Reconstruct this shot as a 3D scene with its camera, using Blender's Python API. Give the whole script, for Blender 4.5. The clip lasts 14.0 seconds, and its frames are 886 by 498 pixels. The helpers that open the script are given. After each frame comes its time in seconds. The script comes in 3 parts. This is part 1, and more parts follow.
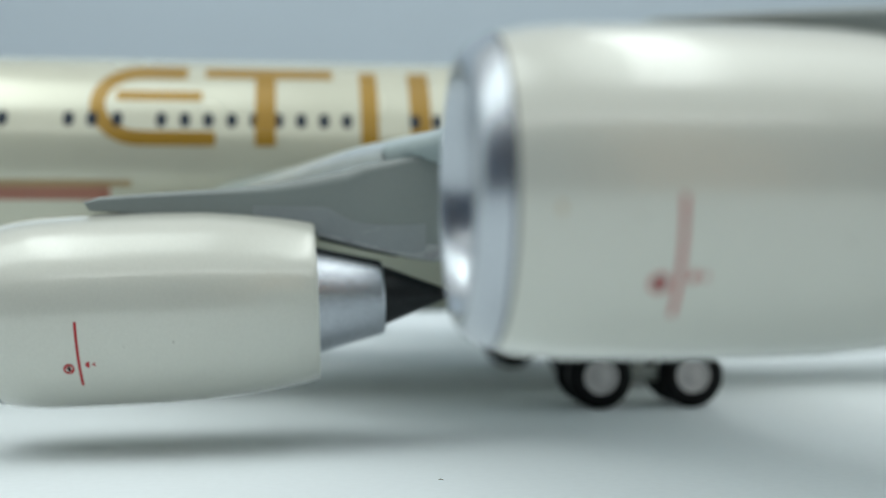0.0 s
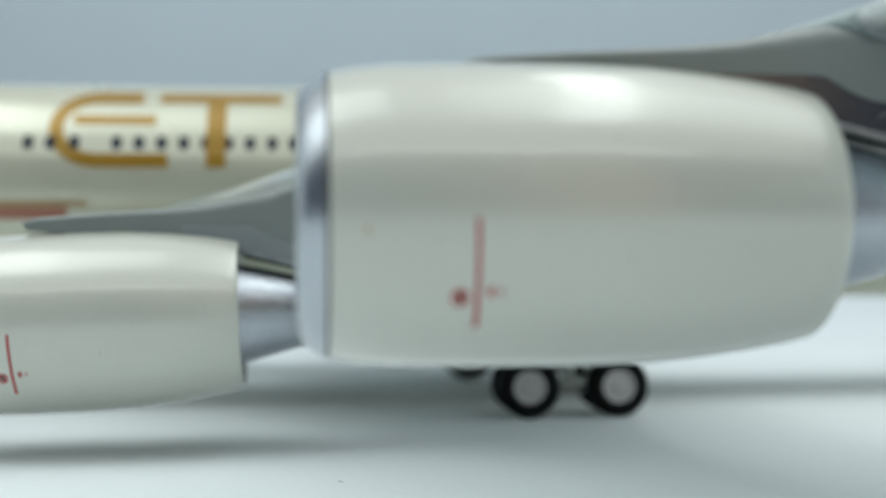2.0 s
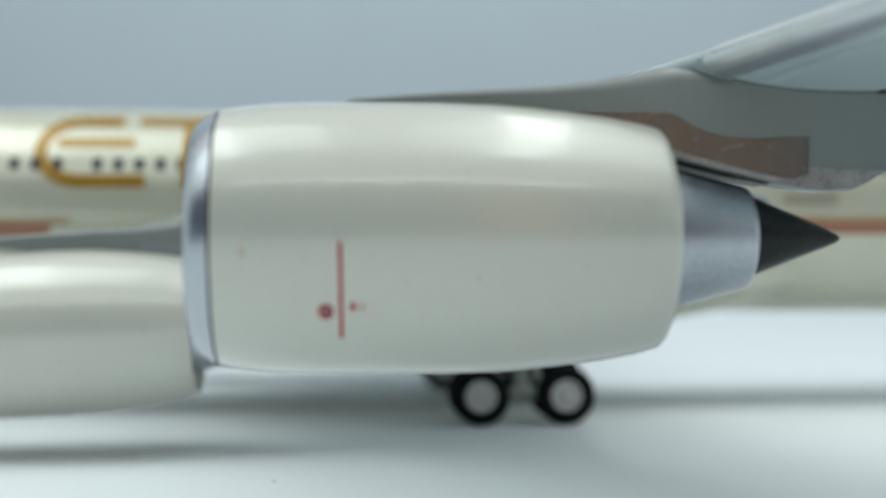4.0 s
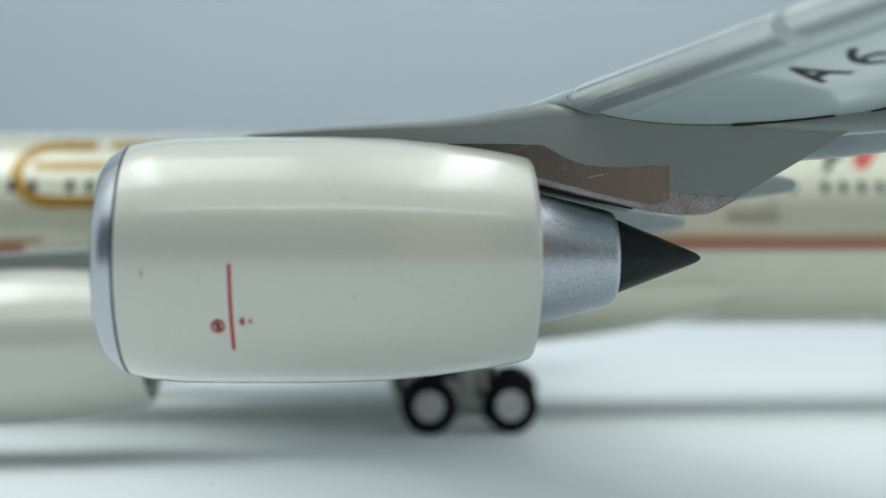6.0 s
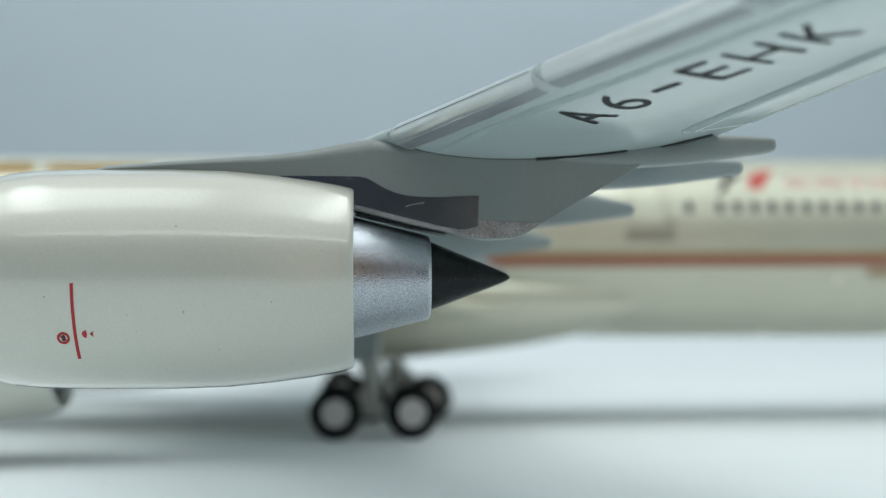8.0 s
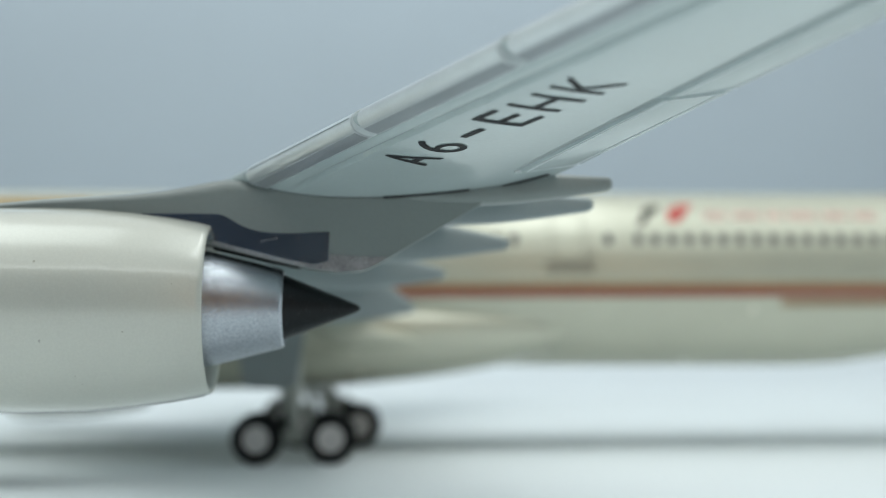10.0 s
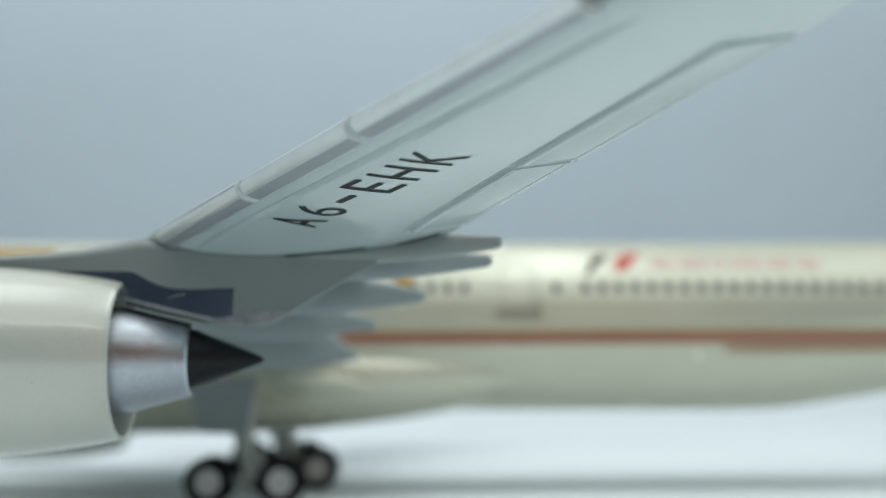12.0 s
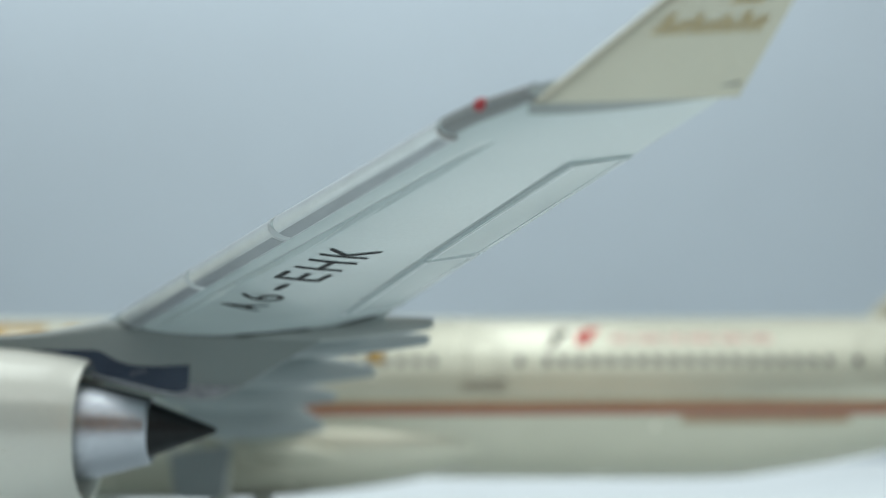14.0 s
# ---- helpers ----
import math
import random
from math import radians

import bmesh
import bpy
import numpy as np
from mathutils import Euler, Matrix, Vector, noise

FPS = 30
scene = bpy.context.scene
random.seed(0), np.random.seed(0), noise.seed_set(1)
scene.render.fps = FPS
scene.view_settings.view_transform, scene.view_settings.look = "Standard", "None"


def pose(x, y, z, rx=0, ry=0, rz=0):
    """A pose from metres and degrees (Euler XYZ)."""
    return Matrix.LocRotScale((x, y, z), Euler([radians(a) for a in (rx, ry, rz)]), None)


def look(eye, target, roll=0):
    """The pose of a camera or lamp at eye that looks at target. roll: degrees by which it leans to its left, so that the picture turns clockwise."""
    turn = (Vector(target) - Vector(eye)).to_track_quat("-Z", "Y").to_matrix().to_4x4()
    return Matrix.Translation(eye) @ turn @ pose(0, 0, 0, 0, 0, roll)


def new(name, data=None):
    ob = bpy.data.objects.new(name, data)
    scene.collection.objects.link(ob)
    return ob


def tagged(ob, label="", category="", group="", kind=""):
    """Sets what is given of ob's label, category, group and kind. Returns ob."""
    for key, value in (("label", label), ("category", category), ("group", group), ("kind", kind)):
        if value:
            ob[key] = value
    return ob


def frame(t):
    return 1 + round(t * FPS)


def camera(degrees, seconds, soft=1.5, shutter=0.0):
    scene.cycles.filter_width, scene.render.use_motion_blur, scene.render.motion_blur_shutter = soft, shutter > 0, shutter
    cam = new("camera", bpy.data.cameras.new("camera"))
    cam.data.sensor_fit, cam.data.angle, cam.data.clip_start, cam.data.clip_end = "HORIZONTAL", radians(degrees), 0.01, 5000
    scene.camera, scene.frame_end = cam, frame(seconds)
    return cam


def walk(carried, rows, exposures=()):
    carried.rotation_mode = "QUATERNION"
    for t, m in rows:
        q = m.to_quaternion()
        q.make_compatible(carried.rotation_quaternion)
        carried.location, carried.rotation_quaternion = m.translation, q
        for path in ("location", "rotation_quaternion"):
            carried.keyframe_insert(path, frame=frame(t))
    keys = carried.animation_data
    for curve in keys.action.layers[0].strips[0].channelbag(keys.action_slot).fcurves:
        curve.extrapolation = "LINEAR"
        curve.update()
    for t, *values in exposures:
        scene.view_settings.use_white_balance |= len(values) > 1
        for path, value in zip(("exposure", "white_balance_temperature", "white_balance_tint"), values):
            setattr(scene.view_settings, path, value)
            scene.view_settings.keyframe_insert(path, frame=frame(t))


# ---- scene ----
cam = camera(40.80, 14.0, soft=0.55)
cam.data.dof.use_dof = True
cam.data.dof.focus_distance = 0.085
cam.data.dof.aperture_fstop = 24.0

# seconds, x, y, z in metres, then the turn about x, y and z in degrees
PATH = [
    (0.0, -0.03310, -0.15299, 0.01621, 90.477, 0.208, -7.357),
    (0.5, -0.03070, -0.15468, 0.01616, 90.650, 0.239, -7.196),
    (1.0, -0.02865, -0.15634, 0.01618, 90.808, 0.264, -6.990),
    (1.5, -0.02667, -0.15816, 0.01620, 91.023, 0.318, -6.702),
    (2.0, -0.02447, -0.16025, 0.01626, 91.208, 0.307, -6.378),
    (2.5, -0.02236, -0.16242, 0.01615, 91.478, 0.267, -5.869),
    (5.0, -0.01248, -0.17272, 0.01664, 92.074, 0.237, -4.459),
    (5.5, -0.01054, -0.17478, 0.01658, 92.318, 0.290, -4.255),
    (6.0, -0.00869, -0.17672, 0.01660, 92.489, 0.311, -4.026),
    (6.5, -0.00647, -0.17901, 0.01662, 92.658, 0.326, -3.836),
    (7.0, -0.00357, -0.18179, 0.01665, 92.787, 0.310, -3.871),
    (7.5, -0.00034, -0.18467, 0.01667, 92.925, 0.276, -3.897),
    (8.0, 0.00318, -0.18755, 0.01673, 93.075, 0.296, -4.001),
    (8.5, 0.00620, -0.18969, 0.01670, 93.326, 0.320, -3.846),
    (9.0, 0.00980, -0.19165, 0.01649, 93.786, 0.303, -3.870),
    (11.5, 0.02254, -0.19869, 0.01716, 95.704, 0.303, -2.802),
    (12.0, 0.02555, -0.20127, 0.01733, 96.429, 0.325, -2.623),
    (12.5, 0.02783, -0.20397, 0.01744, 97.233, 0.331, -2.348),
    (13.0, 0.02988, -0.20697, 0.01734, 98.115, 0.277, -2.188),
    (13.5, 0.03158, -0.21009, 0.01726, 98.876, 0.262, -2.082),
    (14.0, 0.03244, -0.21269, 0.01718, 99.729, 0.287, -1.973),
]
walk(cam, [(t, pose(x, y, z, rx, ry, rz)) for t, x, y, z, rx, ry, rz in PATH], [(0.0, -0.08), (6.0, -0.08), (9.0, -0.07), (14.0, -0.04)])

# ---- light: a soft panel over the table, a narrow bright strip along its front edge, dim room; unseen fill lamps added ----
world = bpy.data.worlds.new("room_light")
scene.world = world
world.use_nodes = True
world.node_tree.nodes["Background"].inputs["Color"].default_value = (0.93, 0.945, 0.935, 1)
world.node_tree.nodes["Background"].inputs["Strength"].default_value = 0.32


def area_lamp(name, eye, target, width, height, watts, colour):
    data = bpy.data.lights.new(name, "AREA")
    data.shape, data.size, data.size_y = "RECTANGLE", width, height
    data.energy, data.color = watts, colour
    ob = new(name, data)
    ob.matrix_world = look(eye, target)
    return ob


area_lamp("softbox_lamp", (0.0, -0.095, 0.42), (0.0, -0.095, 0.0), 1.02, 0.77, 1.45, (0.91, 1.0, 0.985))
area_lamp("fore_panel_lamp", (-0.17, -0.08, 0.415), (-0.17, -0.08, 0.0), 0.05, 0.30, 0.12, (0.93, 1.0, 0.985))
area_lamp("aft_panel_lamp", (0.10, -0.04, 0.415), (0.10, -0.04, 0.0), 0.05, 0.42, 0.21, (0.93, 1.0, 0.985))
# Two unseen outer panels, added to lift the shadows under the model.
area_lamp("outer_fore_fill_lamp", (-0.38, -0.10, 0.41), (-0.30, -0.10, 0.0), 0.24, 0.70, 0.86, (0.91, 1.0, 0.985))
area_lamp("outer_aft_fill_lamp", (0.36, -0.10, 0.41), (0.28, -0.10, 0.0), 0.28, 0.70, 0.48, (0.91, 1.0, 0.985))
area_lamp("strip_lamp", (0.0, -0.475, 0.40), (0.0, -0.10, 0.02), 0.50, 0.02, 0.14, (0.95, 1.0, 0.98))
# Unseen lamp, added to brighten the backdrop towards its top.
area_lamp("backdrop_fill_lamp", (-0.02, 0.36, 0.50), (0.01, 0.56, 0.37), 1.0, 0.20, 1.95, (0.90, 0.98, 1.0))

# ---- materials ----
MM = 0.001


def material(name, colour, rough=0.4, metal=0.0, grain=0.06, grain_mm=0.4, cloud=0.04, cloud_mm=8.0, bump=0.0, bump_mm=0.3, coat=0.0, fleck=None, fleck_mm=0.6, fleck_at=0.72, spec=0.5, peel=0.0):
    """A painted or metal surface: base colour varied by fine grain and broad clouds, gloss varied too, fine relief, flecks of wear."""
    m = bpy.data.materials.new(name)
    m.use_nodes = True
    t = m.node_tree
    bsdf = t.nodes["Principled BSDF"]
    bsdf.inputs["Metallic"].default_value = metal
    bsdf.inputs["Coat Weight"].default_value = coat
    bsdf.inputs["Coat Roughness"].default_value = 0.05
    bsdf.inputs["Specular IOR Level"].default_value = spec
    place = t.nodes.new("ShaderNodeTexCoord").outputs["Object"]

    def noise_at(size_mm, detail):
        n = t.nodes.new("ShaderNodeTexNoise")
        n.inputs["Scale"].default_value = 1.0 / (size_mm * MM)
        n.inputs["Detail"].default_value = detail
        t.links.new(place, n.inputs["Vector"])
        return n.outputs["Fac"]

    fine, broad = noise_at(grain_mm, 3), noise_at(cloud_mm, 2)

    def spread(source, low, high, a=0.15, b=0.85):
        r = t.nodes.new("ShaderNodeMapRange")
        r.interpolation_type = "SMOOTHSTEP"
        for key, value in (("From Min", a), ("From Max", b), ("To Min", low), ("To Max", high)):
            r.inputs[key].default_value = value
        t.links.new(source, r.inputs["Value"])
        return r.outputs["Result"]

    both = t.nodes.new("ShaderNodeMath")
    both.operation = "MULTIPLY"
    t.links.new(spread(fine, 1 - grain, 1 + grain), both.inputs[0])
    t.links.new(spread(broad, 1 - cloud, 1 + cloud), both.inputs[1])
    tint = t.nodes.new("ShaderNodeVectorMath")
    tint.operation = "SCALE"
    tint.inputs[0].default_value = colour
    t.links.new(both.outputs[0], tint.inputs["Scale"])
    out = tint.outputs["Vector"]
    if fleck:
        mix = t.nodes.new("ShaderNodeMix")
        mix.data_type = "RGBA"
        t.links.new(spread(noise_at(fleck_mm, 1), 0, 1, fleck_at, fleck_at + 0.04), mix.inputs["Factor"])
        t.links.new(out, mix.inputs["A"])
        mix.inputs["B"].default_value = (*fleck, 1)
        out = mix.outputs["Result"]
    t.links.new(out, bsdf.inputs["Base Color"])
    t.links.new(spread(broad, rough * 0.93, rough * 1.07), bsdf.inputs["Roughness"])
    if peel:
        t.links.new(spread(noise_at(1.6, 4), 0.04, 0.17), bsdf.inputs["Coat Roughness"])
        wave = t.nodes.new("ShaderNodeBump")
        wave.inputs["Strength"].default_value = peel
        wave.inputs["Distance"].default_value = 0.05 * MM
        t.links.new(noise_at(1.3, 5), wave.inputs["Height"])
        t.links.new(wave.outputs["Normal"], bsdf.inputs["Coat Normal"])
    if bump:
        b = t.nodes.new("ShaderNodeBump")
        b.inputs["Strength"].default_value = bump
        b.inputs["Distance"].default_value = 0.05 * MM
        t.links.new(noise_at(bump_mm, 3), b.inputs["Height"])
        t.links.new(b.outputs["Normal"], bsdf.inputs["Normal"])
    return m


CREAM = material("cream_paint", (0.59, 0.59, 0.475), 0.26, metal=0.24, spec=0.6, grain=0.015, cloud=0.03, bump=0.04, bump_mm=1.2, coat=0.6, peel=0.1)
COWL = material("pearl_white_paint", (0.60, 0.612, 0.55), 0.32, metal=0.14, spec=0.6, grain=0.035, grain_mm=0.2, cloud=0.015, bump=0.12, bump_mm=0.3, coat=1.0, peel=0.45, fleck=(0.36, 0.36, 0.32), fleck_mm=0.9, fleck_at=0.8)
GREY = material("light_grey_paint", (0.41, 0.487, 0.49), 0.33, grain=0.03, grain_mm=0.3, cloud=0.04, bump=0.07, bump_mm=0.8, coat=0.9, peel=0.06)
FAIRING = material("fairing_grey_paint", (0.26, 0.305, 0.31), 0.36, grain=0.03, grain_mm=0.3, cloud=0.04, bump=0.07, bump_mm=0.6)
PYLON_GREY = material("mid_grey_paint", (0.212, 0.243, 0.236), 0.42, coat=0.3, grain=0.03, grain_mm=0.3, cloud=0.04, bump=0.08, bump_mm=0.5)
DOOR_GREY = material("blue_grey_door_paint", (0.21, 0.245, 0.25), 0.4, grain=0.03, grain_mm=0.3, cloud=0.04, bump=0.08, bump_mm=0.5)
SLAT_GREY = material("slat_silver_grey_paint", (0.66, 0.70, 0.71), 0.3, metal=0.72, grain=0.05, grain_mm=0.12, cloud=0.06, cloud_mm=3, bump=0.1, bump_mm=0.25)
SILVER = material("silver_paint", (0.47, 0.50, 0.545), 0.26, metal=0.97, grain=0.35, grain_mm=0.1, cloud=0.06, bump=0.6, bump_mm=0.12, fleck=(0.25, 0.27, 0.29), fleck_mm=0.13, fleck_at=0.68)
LIP_SILVER = material("satin_silver_paint", (0.47, 0.50, 0.54), 0.255, metal=0.9, grain=0.05, grain_mm=0.15, cloud=0.04, bump=0.12, bump_mm=0.2)
EDGE_SILVER = material("worn_silver_edge", (0.34, 0.355, 0.37), 0.3, metal=0.9, grain=0.35, grain_mm=0.16, cloud=0.3, cloud_mm=1.6, bump=0.6, bump_mm=0.14, fleck=(0.75, 0.76, 0.78), fleck_mm=0.09, fleck_at=0.68)
SHIELD = material("dark_metal_heat_shield", (0.20, 0.24, 0.28), 0.2, metal=0.9, grain=0.12, grain_mm=0.2, cloud=0.08, cloud_mm=3.0, bump=0.08, bump_mm=0.3, fleck=(0.5, 0.47, 0.45), fleck_mm=0.2, fleck_at=0.72)
# Inner shields: same metal, greyed to imitate the brighter things it reflects.
SHIELD_REFLECTING = material("heat_shield_pale_reflection", (0.27, 0.30, 0.31), 0.4, metal=0.3, grain=0.08, grain_mm=0.2, cloud=0.06, cloud_mm=3.0, bump=0.08, bump_mm=0.3)
BLACK = material("matt_black_paint", (0.003, 0.005, 0.0065), 0.36, spec=0.32, grain=0.3, grain_mm=0.15, cloud=0.3, cloud_mm=1.2, bump=0.9, bump_mm=0.2, fleck=(0.018, 0.021, 0.023), fleck_mm=0.2, fleck_at=0.66)
RUBBER = material("black_rubber", (0.004, 0.0045, 0.005), 0.6, spec=0.15, grain=0.2, grain_mm=0.4, cloud=0.1)
HUB = material("grey_hub_paint", (0.60, 0.575, 0.565), 0.45, grain=0.05, grain_mm=0.4, cloud=0.08, cloud_mm=2.0)
STRUT = material("pale_strut_paint", (0.42, 0.44, 0.40), 0.35, grain=0.04, cloud=0.06, cloud_mm=3.0)
SPOT = material("tan_paint", (0.50, 0.42, 0.28), 0.4, grain=0.1, grain_mm=0.15)
RED = material("red_print", (0.42, 0.012, 0.016), 0.4, grain=0.08, grain_mm=0.15, cloud=0.05)
FLAG_RED = material("bright_red_print", (0.55, 0.06, 0.045), 0.4, grain=0.06, grain_mm=0.2, cloud=0.05)
DARK_RED = material("dark_print", (0.03, 0.012, 0.012), 0.4, grain=0.1, grain_mm=0.15)
STRIPE_RED = material("red_stripe_print", (0.34, 0.13, 0.08), 0.35, grain=0.03, cloud=0.04, coat=0.3)
GOLD = material("gold_print", (0.34, 0.19, 0.014), 0.33, metal=0.25, grain=0.05, grain_mm=0.2, cloud=0.06, coat=0.2)
DULL_GOLD = material("dull_gold_print", (0.36, 0.26, 0.13), 0.4, grain=0.05, cloud=0.06)
PALE_GOLD = material("pale_gold_print", (0.44, 0.36, 0.19), 0.4, grain=0.05, cloud=0.06)
PANEL_BROWN = material("brown_panel_print", (0.36, 0.25, 0.15), 0.4, grain=0.05, cloud=0.06)
PINK = material("pink_print", (0.66, 0.48, 0.41), 0.4, grain=0.05, cloud=0.08, cloud_mm=2.0)
WINDOW = material("dark_blue_window_print", (0.02, 0.032, 0.05), 0.45, spec=0.2, grain=0.08, cloud=0.06)
INK = material("black_ink", (0.009, 0.010, 0.012), 0.5, spec=0.2, grain=0.1, grain_mm=0.15)
TIP_GREY = material("dark_grey_tip_paint", (0.2, 0.215, 0.215), 0.45, grain=0.05, cloud=0.05)
# Slat silver made darker, for the band of shade below the nose.
SLAT_SHADE = material("shaded_slat_silver", (0.40, 0.43, 0.45), 0.32, metal=0.6, grain=0.06, grain_mm=0.15, cloud=0.08, cloud_mm=4)
JOINT = material("pale_grey_paint", (0.6, 0.65, 0.66), 0.33, grain=0.03, cloud=0.03)
SEAM = material("dark_seam", (0.05, 0.055, 0.06), 0.6, grain=0.1, grain_mm=0.2)
OUTLINE = material("grey_door_outline", (0.36, 0.35, 0.28), 0.4, grain=0.04, cloud=0.05)
SILL = material("dark_beige_print", (0.30, 0.28, 0.22), 0.4, grain=0.04, cloud=0.05)
LAMP_RED = material("clear_red_plastic", (0.34, 0.005, 0.014), 0.3, grain=0.05, coat=0.6)
TABLE = material("white_table_sheet", (0.79, 0.84, 0.865), 0.6, spec=0.15, grain=0.015, grain_mm=0.8, cloud=0.02, cloud_mm=40, bump=0.03, bump_mm=1.0, fleck=(0.35, 0.36, 0.36), fleck_mm=6.0, fleck_at=0.86)
SWEEP = material("blue_grey_backdrop", (0.385, 0.44, 0.485), 0.8, grain=0.01, grain_mm=1.0, cloud=0.03, cloud_mm=120)


# ---- mesh helpers: all in millimetres of the model ----
def part(name, verts, faces, mat, parent=None, label="", smooth=True, sharp=40, matrix=None):
    mesh = bpy.data.meshes.new(name)
    mesh.from_pydata([(x * MM, y * MM, z * MM) for x, y, z in verts], [], faces)
    bm = bmesh.new()
    bm.from_mesh(mesh)
    bmesh.ops.remove_doubles(bm, verts=bm.verts, dist=1e-7)
    bmesh.ops.recalc_face_normals(bm, faces=bm.faces)
    for f in bm.faces:
        f.smooth = smooth
    for e in bm.edges:
        if len(e.link_faces) == 2 and e.calc_face_angle(0) > radians(sharp):
            e.smooth = False
    bm.to_mesh(mesh)
    bm.free()
    mesh.materials.append(mat)
    ob = new(name, mesh)
    if parent:
        ob.parent = parent
    if matrix:
        ob.matrix_local = matrix
    if label:
        ob["label"] = label
    return ob


def lathe(profile, n=64):
    """Verts and faces of a profile of (x, radius) turned about the x axis."""
    verts, faces = [], []
    for x, r in profile:
        for k in range(n):
            a = 2 * math.pi * k / n
            verts.append((x, r * math.cos(a), r * math.sin(a)))
    for i in range(len(profile) - 1):
        for k in range(n):
            a, b = i * n + k, i * n + (k + 1) % n
            faces.append((a, b, b + n, a + n))
    return verts, faces


def moved(vf, dx=0, dy=0, dz=0):
    return [(x + dx, y + dy, z + dz) for x, y, z in vf[0]], vf[1]


def joined(*pieces):
    verts, faces = [], []
    for v, f in pieces:
        n = len(verts)
        verts += v
        faces += [tuple(i + n for i in face) for face in f]
    return verts, faces


def loft(rings, cap=True, closed=True):
    n = len(rings[0])
    verts = [p for ring in rings for p in ring]
    faces = []
    for i in range(len(rings) - 1):
        for k in range(n if closed else n - 1):
            a, b = i * n + k, i * n + (k + 1) % n
            faces.append((a, b, b + n, a + n))
    if cap:
        faces.append(tuple(range(n)))
        faces.append(tuple((len(rings) - 1) * n + k for k in range(n)))
    return verts, faces


def slab(outline, y0, y1, edge=0.25):
    """A plate with its outline in the x-z plane between y0 and y1, its rims rounded by edge, or by one edge for each corner."""
    edges = edge if isinstance(edge, list) else [edge] * len(outline)
    edge = max(edges)
    cx = sum(p[0] for p in outline) / len(outline)
    cz = sum(p[1] for p in outline) / len(outline)

    def inset(d):
        out = []
        n = len(outline)
        for i in range(n):
            (ax, az), (bx, bz), (px, pz) = outline[i - 1], outline[(i + 1) % n], outline[i]
            tx, tz = bx - ax, bz - az
            length = math.hypot(tx, tz) or 1
            nx, nz = -tz / length, tx / length
            if nx * (cx - px) + nz * (cz - pz) < 0:
                nx, nz = -nx, -nz
            k = d / edge * edges[i]
            out.append((px + nx * k, pz + nz * k))
        return out

    sgn = 1 if y1 > y0 else -1
    rings = []
    turn = [(edge * (1 - math.sin(a)), edge * (1 - math.cos(a))) for a in np.linspace(0, math.pi / 2, 5)]
    lip = edge * 1.12 + 0.01
    for d, y in [(lip, y0)] + [(d, y0 + sgn * y) for d, y in turn] + [(d, y1 - sgn * y) for d, y in reversed(turn)] + [(lip, y1)]:
        rings.append([(x, y, z) for x, z in inset(d)])
    return loft(rings)


def tube(a, b, ra, rb, n=16):
    a, b = Vector(a), Vector(b)
    way = (b - a).normalized()
    side = way.orthogonal().normalized()
    up = way.cross(side)
    rings = []
    for p, r in ((a, ra), (b, rb)):
        rings.append([tuple(p + side * r * math.cos(2 * math.pi * k / n) + up * r * math.sin(2 * math.pi * k / n)) for k in range(n)])
    return loft(rings)


def curve_at(table, v):
    """Smooth value at v of a table of (v, value) rows."""
    return float(np.interp(v, [r[0] for r in table], [r[1] for r in table]))


# ---- setting ----
def sheet(name, outline, mat):
    """A sheet swept along x: outline of (y, z)."""
    rings = [[(x, y, z) for y, z in outline] for x in np.linspace(-700, 700, 15)]
    v, f = loft(rings, cap=False, closed=False)
    return part(name, v, f, mat, sharp=80)


table = sheet("table_top", [(-700, 0), (-300, 0), (0, 0), (200, 0), (420, 0), (440, 0.8), (460, 3), (478, 7), (494, 13), (496, 11), (478, 5), (460, 1), (420, -12), (-700, -12), (-700, -0.01)], TABLE)
tagged(table, "white glossy table sheet with faint dust specks", "table top", kind="structure")
sweep = [(500.5, -12), (500.5, 0)] + [(500.5 + 60 * math.sin(a), 60 - 60 * math.cos(a)) for a in np.linspace(0.1, math.pi / 2, 12)] + [(560.5, 300), (560.5, 800), (564, 800), (564, -12)]
backdrop = sheet("backdrop", sweep, SWEEP)
# Unseen walls, added in tinted sections to colour reflections in the shiny parts.
REFLECT_WARM = material("warm_brown_reflected_tint", (0.92, 0.52, 0.28), 0.7, grain=0.03, grain_mm=2, cloud=0.06, cloud_mm=150)
REFLECT_BLACK = material("black_brown_reflected_tint", (0.033, 0.034, 0.036), 0.7, grain=0.05, grain_mm=2, cloud=0.08, cloud_mm=150)
REFLECT_DARK = material("dark_blue_reflected_tint", (0.012, 0.032, 0.085), 0.7, grain=0.05, grain_mm=2, cloud=0.08, cloud_mm=150)
for name, x0, x1, mat, words in (("reflect_wall_1", -700, -20, REFLECT_DARK, "added unseen dark blue wall, coloured for reflections"), ("reflect_wall_6", -19.8, 100, REFLECT_BLACK, "added unseen almost black wall, coloured for reflections"), ("reflect_wall_2", 100.2, 260, REFLECT_WARM, "added unseen warm brown wall, coloured for reflections"), ("reflect_wall_5", 260.2, 700, REFLECT_DARK, "added unseen dark blue wall, coloured for reflections")):
    v, f = loft([[(x, -712, -12), (x, -700.5, -12), (x, -700.5, 550), (x, -712, 550)] for x in (x0, x1)])
    tagged(part(name, v, f, mat), words, "wall", kind="structure")
# Unseen white sides, added to bounce fill light into the shadows.
BOUNCE = material("white_bounce_cloth", (0.84, 0.87, 0.87), 0.8, grain=0.02, grain_mm=1, cloud=0.03, cloud_mm=120)
